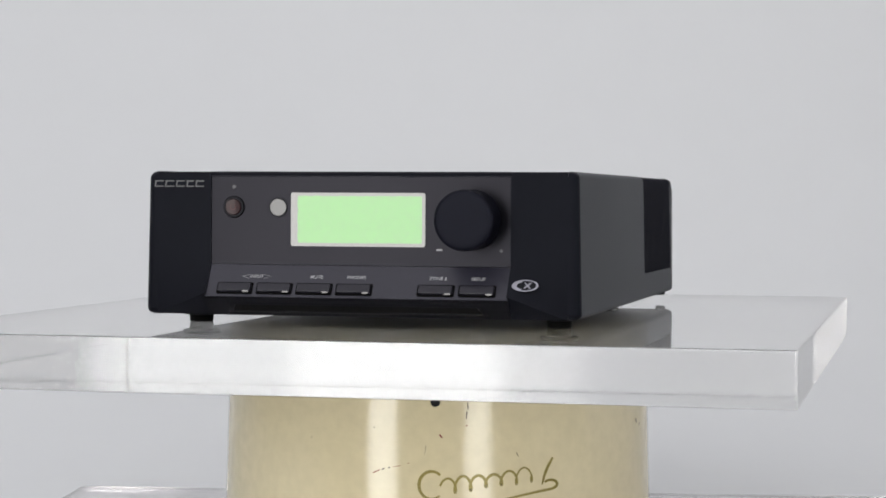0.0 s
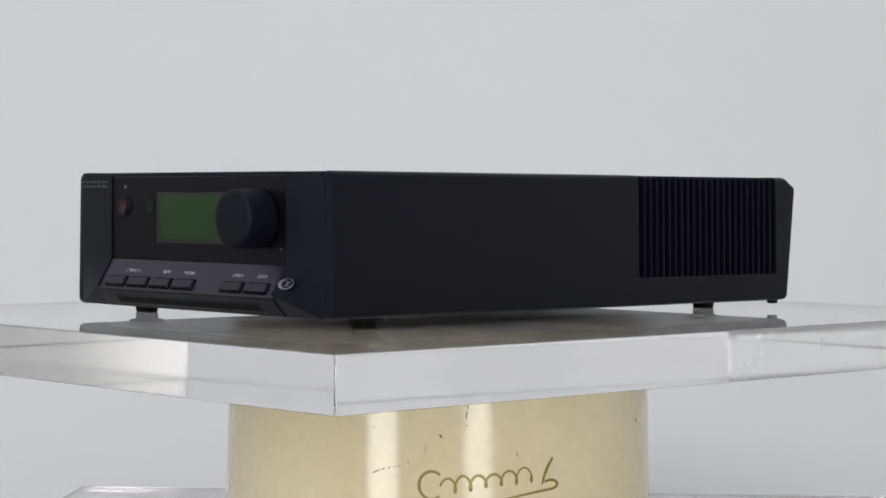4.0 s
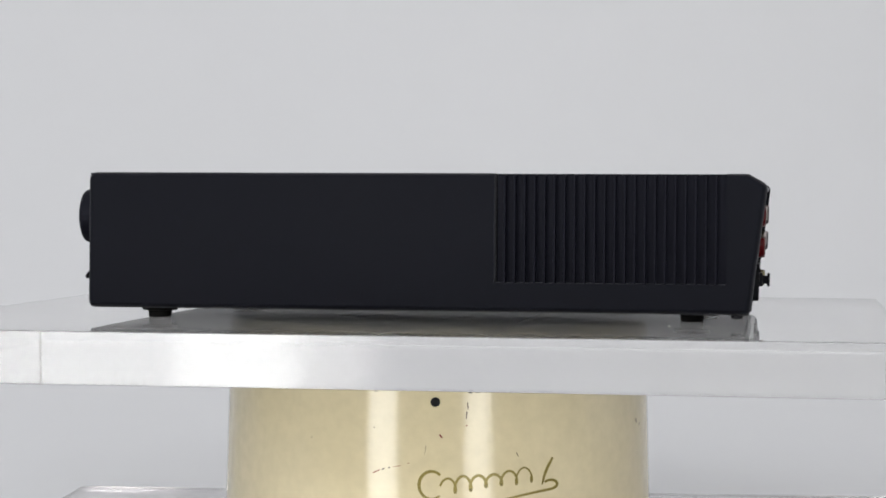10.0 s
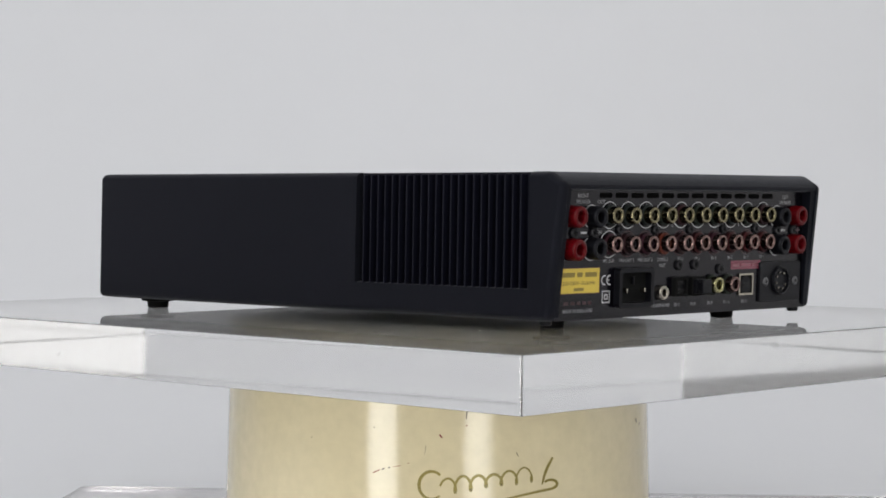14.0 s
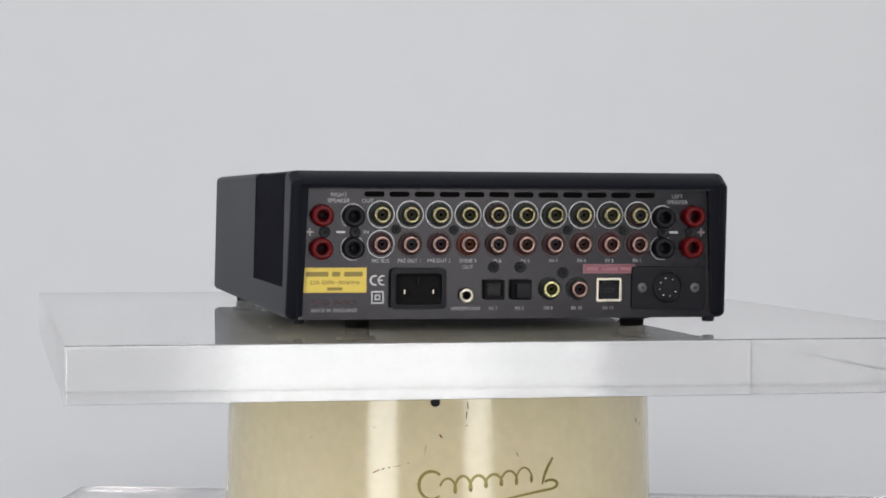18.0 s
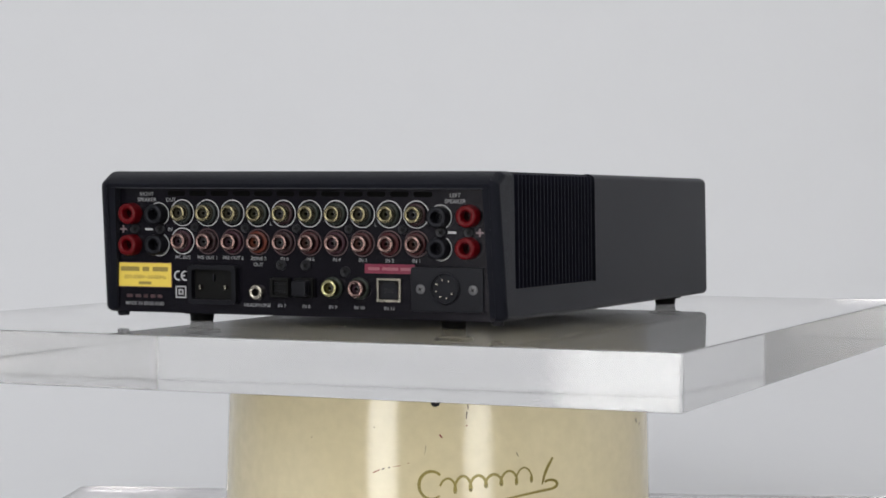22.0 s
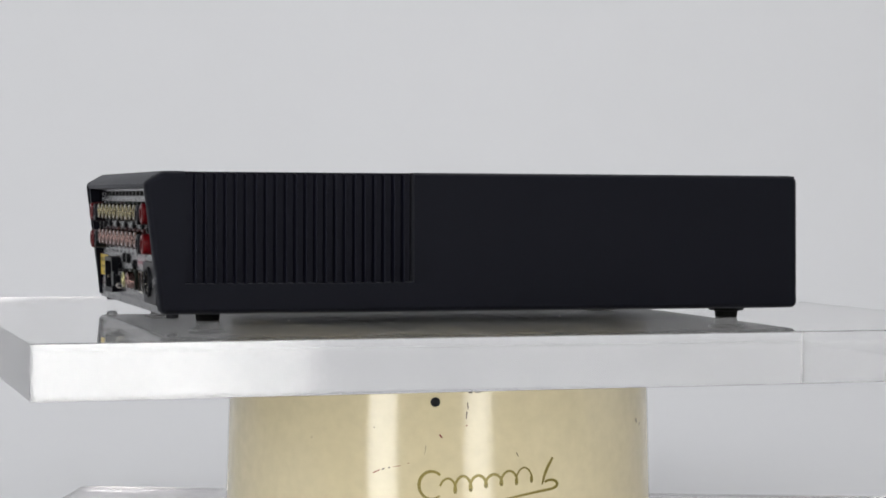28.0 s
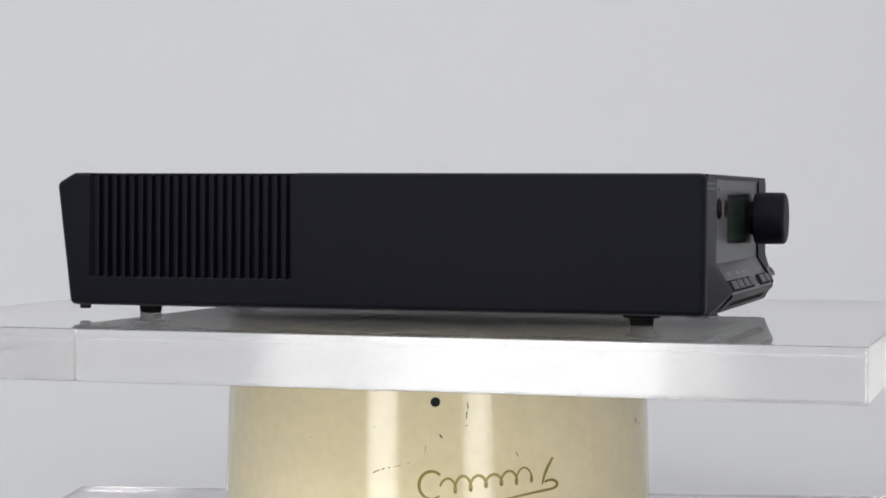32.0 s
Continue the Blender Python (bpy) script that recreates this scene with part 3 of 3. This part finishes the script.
def make_rear():
    RR = frame_of((0, 177.0, 0), (-1, 0, 0), (0, 0.028, 1))
    part("rear_panel", slab_of([(-104, 5.8), (104, 5.8), (104, 68.6), (-104, 68.6)], 2.0), REARP, AMP, at(RR, 0, 0, -2.0), "dark grey rear connection panel")
    # flanges inside the side panels
    for s in (1, -1):
        pts = [(175.4, 7.4), (178.3, 7.4), (184.5, 69), (178.5, 69)]
        bm = slab_of(pts, 3.6)
        for v in bm.verts:
            if (v.co.z > 1.8) == (s < 0):
                v.co.z += s * 0.035 * (41.0 - v.co.y)
        part("rear_flange", bm, CASE, AMP, frame_of((101.0 if s > 0 else -104.6, 0, 0), (0, 1, 0), (0, 0, 1)))

    def col(u):
        return (u - 808.7) / 3.666

    def row(v):
        return 56.3 - (v - 378) / 3.66

    # vent slots are thin plates on the panel, their inner shade painted near-black
    slot = finish(slab_of(rounded_rect(9.8, 2.6, 1.2), 0.12), "vent_slot", VOID)
    for k in range(12):
        part("vent_slot", slot, VOID, AMP, at(RR, col(561 + 45 * k), row(342.5), 0.0), "dark rounded vent slot")
    # phono sockets in two rows
    ring_w = finish(ring(6.25, 6.75, 0.06), "socket_ring", PRINT)
    ring_r = finish(ring(5.9, 6.5, 0.05), "socket_ring_red", DIMRED)
    barrel_prof = [(2.35, 3.0), (2.35, 5.2)] + [(3.3 - 0.95 * math.cos(radians(a)), 5.2 + 0.9 * math.sin(radians(a))) for a in range(0, 181, 20)] + [(4.3, 4.0), (4.4, 1.4), (5.2, 1.2), (5.4, 0.8), (5.4, 0.0)]
    barrel = finish(lathe(barrel_prof, 32, False), "phono_socket", GOLD)
    rosy = finish(lathe(barrel_prof, 32, False), "phono_socket_rosy", ROSE)
    tints = {"yellow": ((0.07, 0.062, 0.014), (0.10, 0.092, 0.008)), "ivory": ((0.05, 0.046, 0.032), (0.008, 0.012, 0.011)), "purple": ((0.045, 0.022, 0.035), (0.030, 0.005, 0.012)), "red": ((0.07, 0.014, 0.016), (0.05, 0.005, 0.007)),
             "orange": ((0.13, 0.03, 0.012), (0.09, 0.015, 0.006)), "green": ((0.042, 0.042, 0.02), (0.009, 0.014, 0.009)), "grey": ((0.04, 0.04, 0.045), (0.02, 0.005, 0.007)), "brown": ((0.06, 0.026, 0.02), (0.04, 0.006, 0.007))}
    inner, sleeve = {}, {}
    for key, c in tints.items():
        mm, cm = mat(key + "_insulator", [q * 0.35 for q in c[0]], 0.3, Specular_IOR_Level=0.25, vary=0.1), mat(key + "_collar", [q * 0.7 for q in c[1]], 0.4, Specular_IOR_Level=0.2, vary=0.1)
        inner[key] = finish(lathe([(0.9, 1.6), (0.9, 3.9), (1.1, 4.2), (1.8, 4.1), (2.4, 3.7)], 24, False), "insulator", mm)
        sleeve[key] = finish(lathe([(5.4, 0.0), (5.4, 1.6), (4.9, 2.0), (4.0, 2.0)], 32, False), "collar", cm)
    hole = finish(lathe([(0, 1.8), (0.9, 1.8), (0.9, 3.8)], 16, False), "contact_hole", VOID)

    coax = {key: finish(lathe(barrel_prof, 32, False), "coaxial_socket", m) for key, m in (("yellow", PALEGOLD), ("purple", ROSE))}

    def phono(u, v, tint, printed):
        m = at(RR, col(u), row(v))
        so = part("phono_socket", coax[tint] if v > 500 else rosy if 400 < v < 450 else barrel, GOLD, AMP, m, "gold plated phono socket with %s insulator" % tint)
        part("insulator", inner[tint], GOLD, so)
        part("collar", sleeve["green" if v > 500 else tint], GOLD, so)
        part("contact_hole", hole, VOID, so)
        if printed:
            part("socket_ring", ring_w if printed == "w" else ring_r, PRINT, AMP, m, "white printed ring" if printed == "w" else "dull red printed ring")

    tops = ("ivory", "ivory", "ivory", "green", "grey", "green", "green", "ivory", "green", "grey")
    lows = ("purple", "grey", "purple", "orange", "grey", "brown", "purple", "brown", "red", "brown")
    for k in range(10):
        u = 573 + 52.2 * k
        phono(u, 378, tops[k], "w")
        phono(u, 430, lows[k], "w" if k == 0 else "r")
    phono(880, 510, "yellow", None)
    phono(932, 510, "purple", None)

    # loudspeaker sockets
    post_prof = [(2.7, 0.4), (2.6, 5.8), (2.9, 6.4), (3.6, 6.7), (4.5, 6.6), (5.0, 6.2), (5.2, 5.5), (5.2, 2.2), (5.4, 1.8), (5.4, 0.0)]
    pin_prof = [(0, 0.8), (0.7, 0.8), (0.75, 1.8), (1.0, 2.1), (1.5, 2.0), (1.7, 1.2), (2.8, 1.0)]
    red_post, black_post = finish(lathe(post_prof, 32, False), "red_post", RED), finish(lathe(post_prof, 32, False), "black_post", BLACK)
    pin, red_pin = finish(lathe(pin_prof, 20, False), "contact_floor", BLACK), finish(lathe(pin_prof, 20, False), "contact_floor_red", SHADERED)
    screw = finish(lathe([(0, 0.9), (0.9, 1.1), (1.9, 1.2), (2.3, 0.9), (2.4, 0), (0, 0)], 20), "panel_screw", DARKSTEEL)
    cross = finish(slab_of([(-1.1, -0.22), (-0.22, -0.22), (-0.22, -1.1), (0.22, -1.1), (0.22, -0.22), (1.1, -0.22), (1.1, 0.22), (0.22, 0.22), (0.22, 1.1), (-0.22, 1.1), (-0.22, 0.22), (-1.1, 0.22)], 0.1), "screw_slot", VOID)
    for u, v, me, m, words in ((468, 380, red_post, RED, "red"), (467, 438, red_post, RED, "red"), (1145, 380, red_post, RED, "red"), (1143, 436, red_post, RED, "red"),
                               (523, 381, black_post, BLACK, "black"), (523, 437, black_post, BLACK, "black"), (1089, 382, black_post, BLACK, "black"), (1089, 437, black_post, BLACK, "black")):
        so = part("speaker_socket", me, m, AMP, at(RR, col(u), row(v)), words + " plastic loudspeaker socket")
        part("contact_floor", pin if words == "black" else red_pin, m, so)
        if words == "black":
            up = v < 400
            part("socket_ring", finish(ring(5.5, 6.0, 0.06, *((-60, 240) if up else (120, 420))), "socket_arc", PRINT), PRINT, AMP, at(RR, col(u), row(v)), "white printed arc")

    def add_screw(u, v, scale=1.0):
        so = part("panel_screw", screw, DARKSTEEL, AMP, at(RR, col(u), row(v)) @ Matrix.Scale(scale, 4), "dark cross-head panel screw")
        part("screw_slot", cross, VOID, so, at(Matrix(), 0, 0, 1.08, 20 * (u % 4)))

    for u, v in ((473, 409), (527, 409), (1090, 409), (1143, 409), (777, 471), (826, 471), (905, 481), (600, 404), (704, 405), (808, 405), (913, 405), (1017, 405)):
        add_screw(u, v, 1.15 if v > 406 else 1.0)

    def say(words, u, v, cap, material=PRINT, shear=0.0, wide=1.0):
        part("lettering", text_mesh(words, cap, TEXTINK if material == PRINT else material, shear, wide), material, AMP, at(RR, col(u), row(v), 0.05), "printed lettering " + words)

    for words, u, v, cap in (("RIGHT", 498, 344, 1.95), ("SPEAKER", 498, 354.5, 1.95), ("LEFT", 1117, 344.5, 1.95), ("SPEAKER", 1117, 355, 1.95), ("OUT", 549, 354.5, 1.9), ("IN", 547, 409, 1.9),
                             ("MC BUS", 573, 460, 1.75), ("PRE OUT 1", 625, 460, 1.7), ("PRE OUT 2", 678, 460, 1.7), ("ZONE 2", 730, 460, 1.75), ("OUT", 730, 471, 1.75),
                             ("HEADPHONE", 727, 545, 1.75), ("L", 756, 397, 1.7), ("L", 964, 397, 1.7), ("MADE IN ENGLAND", 491, 547, 1.75)):
        say(words, u, v, cap)
    for k in range(6):
        say("IN %d" % (6 - k), 783 + 52.0 * k, 460, 1.75)
    for k, u in enumerate((777, 826, 879, 931, 990)):
        say("IN %d" % (7 + k), u, 545, 1.75)
    for x in (-1.9, 2.0):
        ce = part("approval_mark", ring(1.75, 2.55, 0.06, 70, 290, 20), PRINT, AMP, at(RR, col(568) + x + 0.6, row(494)), "white printed CE mark")
        if x > 0:
            part("mark_bar", plate(1.9, 0.75, 0.06, 0.1), PRINT, ce, Matrix.Translation((-1.1, 0, 0)))
    part("minus_mark", plate(4.4, 1.1, 0.06, 0.1), PRINT, AMP, at(RR, col(502), row(409)), "white minus mark")
    part("minus_mark", plate(4.4, 1.1, 0.06, 0.1), PRINT, AMP, at(RR, col(1111), row(409)), "white minus mark")
    for u in (447, 1163):
        pl = part("plus_mark", plate(3.8, 0.9, 0.06, 0.1), TAGGREY, AMP, at(RR, col(u), row(409)), "dim pinkish plus mark")
        part("plus_stroke", plate(0.9, 3.8, 0.065, 0.1), TAGGREY, pl)
    # double square
    for s, w in ((6.2, 0.75), (2.9, 0.8)):
        for k in range(4):
            a = radians(90 * k)
            part("square_mark", plate(s, w, 0.06, 0.05), PRINT, AMP, at(RR, col(568) + math.cos(a) * (s - w) / 2, row(524) + math.sin(a) * (s - w) / 2, 0, 90 * k + 90), "white printed square")
    # yellow rating label
    lb = part("rating_label", plate(31.4, 12.7, 0.12, 0.2), REDPRINT, AMP, at(RR, col(492), row(493.5)), "yellow rating label with a thin red border")
    part("label_field", plate(30.6, 11.9, 0.1, 0.2), YELLOW, lb, Matrix.Translation((0, 0, 0.06)), "yellow label paper")
    for x, w in ((-8.6, 11.0), (0.6, 4.0), (9.0, 9.0)):
        part("title_bar", plate(w, 2.3, 0.05, 0.5), OLIVEINK, lb, at(Matrix(), x, 2.9, 0.13), "olive printed bar")
    part("lettering", text_mesh("220-230V~50/60Hz", 1.8, INK, 0, 1.2), INK, lb, at(Matrix(), 0, -1.2, 0.17), "dark lettering 220-230V~50/60Hz")
    part("value_bar", plate(7.4, 1.5, 0.05, 0.2), OLIVEINK, lb, at(Matrix(), 0, -4.2, 0.13), "dark printed bar")
    for x, w in ((-8, 4.4), (-3, 4.0), (1.4, 3.2), (5.6, 3.6), (9.6, 3.4)):
        part("maker_mark", plate(w * 0.84, 1.7, 0.05, 0.6), DIMRED, AMP, at(RR, col(488) + x, row(533)), "dull red printed mark")
    # mains inlet
    def framed(u, v, w, h, depth, rim, name, label, material=BLACK, r=1.2):
        bm = bmesh.new()
        outer, inn = rounded_rect(w, h, r), rounded_rect(w - 2 * rim, h - 2 * rim, max(0.3, r * 0.7))
        vs = [[bm.verts.new((x, y, z)) for x, y in pts] for pts, z in ((outer, 0), (outer, depth), (inn, depth), (inn, 0.2))]
        n = len(outer)
        for a, b in zip(vs, vs[1:]):
            for k in range(n):
                j = (k + 1) % n
                bm.faces.new((a[k], a[j], b[j], b[k]))
        ob = part(name, bm, material, AMP, at(RR, col(u), row(v)), label)
        part("socket_floor", slab_of(inn, 0.2), RUBBER, ob, Matrix.Translation((0, 0, 0.02)))
        return ob

    iec = framed(639.5, 508.5, 27.2, 19.6, 3.8, 2.3, "mains_inlet", "black mains inlet with three pins", BLACK, 2.2)
    pinm = finish(box(-0.5, 0.5, -1.1, 1.1, 0, 3.2, 0.25), "mains_pin", STEEL)
    # the upper earth pin is coloured black so that it shows no glint
    for x, y in ((-6.9, -1.4), (7.2, -1.4), (0, 3.4)):
        part("mains_pin", pinm if y < 0 else finish(box(-0.5, 0.5, -1.7, 1.7, 0, 1.8, 0.25), "earth_pin", BLACK), STEEL, iec, Matrix.Translation((x, y, 0.1)), "steel mains pin")
    part("headphone_jack", lathe([(1.75, 0.6), (1.75, 2.2), (2.1, 2.7), (2.9, 2.9), (3.5, 2.6), (3.8, 2.0), (3.9, 0)], 32, False), STEEL, AMP, at(RR, col(727), row(521)), "nickel headphone jack")
    part("jack_hole", lathe([(0, 0.7), (1.75, 0.7)], 16, False), VOID, AMP, at(RR, col(727), row(521)))
    for u in (777, 826):
        op = framed(u, 511, 10.0, 9.6, 3.2, 1.3, "optical_socket", "square black optical socket", RUBBER, 0.6)
        part("shutter", box(-3.6, 3.6, -3.4, 3.4, 0.3, 1.8, 0.4), SHUTTER, op)
        if u == 826:
            cap = part("dust_cap", box(-3.9, 3.9, -3.8, 3.8, 0.4, 5.2, 0.4), BLACK, op, None, "black plastic dust cap pushed into the socket")
            part("cap_stem", box(-2.6, 2.6, -2.2, 2.2, 5.0, 7.8, 0.3), BLACK, cap)
            part("cap_flange", box(-3.8, 3.8, -3.7, 3.7, 7.6, 9.1, 0.5), BLACK, cap)
        for y in (-1.9, 1.9) if u == 777 else ():
            part("shutter_rib", box(-3.3, 3.3, y - 0.6, y + 0.6, 1.7, 2.6, 0.2), SHUTTER, op)
    usb = framed(990, 512, 12.6, 11.4, 1.0, 1.0, "usb_socket", "square nickel data socket", STEEL, 0.5)
    part("usb_block", slab_of([(-4.2, -4.0), (4.2, -4.0), (4.2, 1.6), (2.4, 3.8), (-2.4, 3.8), (-4.2, 1.6)], 0.6), BLACK, usb)
    part("usb_tongue", box(-2.6, 2.6, -1.2, 0.8, 0.5, 0.9, 0.15), DARKSTEEL, usb)
    tag = part("port_tag", plate(26.6, 4.6, 0.08, 0.1), PINKTAG, AMP, at(RR, col(991), row(474.5)), "small red printed tag above the data socket")
    for x, w in ((-8.4, 6.0), (0.2, 8.6), (8.8, 6.2)):
        part("tag_bar", plate(w, 1.5, 0.05, 0.2), PINKINK, tag, at(Matrix(), x, 0, 0.06), "pale printed bar")
    din = part("power_plate", slab_of(rounded_rect(37.6, 21.4, 1.4), 3.0, 0.5, 2), BLACK, AMP, at(RR, col(1101.5), row(509), -1.7), "raised black plate round a multi-pin socket")
    part("din_shroud", lathe([(6.7, 1.9), (6.6, 4.2), (7.0, 4.5), (7.6, 4.2), (7.8, 2.9)], 40, False), BLACK, din, Matrix.Translation((-0.6, 0.4, 0)))
    part("din_floor", lathe([(0, 3.1), (6.7, 3.1)], 32, False), BLACK, din, Matrix.Translation((-0.6, 0.4, 0)))
    dp = finish(lathe([(0.45, 3.0), (0.45, 4.4), (0, 4.6)], 10, False), "din_pin", STEEL)
    for a in (60, 105, 150, 195, 240, 285, 330):
        part("din_pin", dp, STEEL, din, Matrix.Translation((-0.6 + 4.4 * math.cos(radians(a)), 0.4 + 4.4 * math.sin(radians(a)), 0)), "nickel pin")
    for x in (-13.5, 13.6):
        so = part("plate_screw", finish(lathe([(0, 0.6), (1.0, 0.7), (1.9, 0.6), (2.3, 0.3), (2.4, 0)], 20, False), "plate_screw", GREYPRINT), GREYPRINT, din, Matrix.Translation((x, 0.1, 3.0)), "grey steel plate screw")
        part("screw_slot", cross, VOID, so, at(Matrix(), 0, 0, 0.62, 30))


make_rear()


# ---- what moves: plate and amplifier turn together on the drum ----
TURN = (-13.62, -22.10, -30.65, -39.20, -47.75, -56.30, -64.88, -73.46, -82.05, -90.65, -99.32, -108.02, -116.70, -125.30, -133.90,
        -142.50, -151.10, -159.70, -168.42, -177.10, -185.73, -194.30, -202.87, -211.37, -219.75, -228.00, -236.27, -244.57, -252.90, -261.25, -269.65, -278.12, -286.60)


def motions():
    turns = [(float(t), pose(0, 0, SLAB_TOP * MM, 0, 0, a)) for t, a in enumerate(TURN)]
    walk(PLATE, turns)
    walk(AMP, [(t, m @ pose(0.00065, -0.00057, 0)) for t, m in turns])


motions()
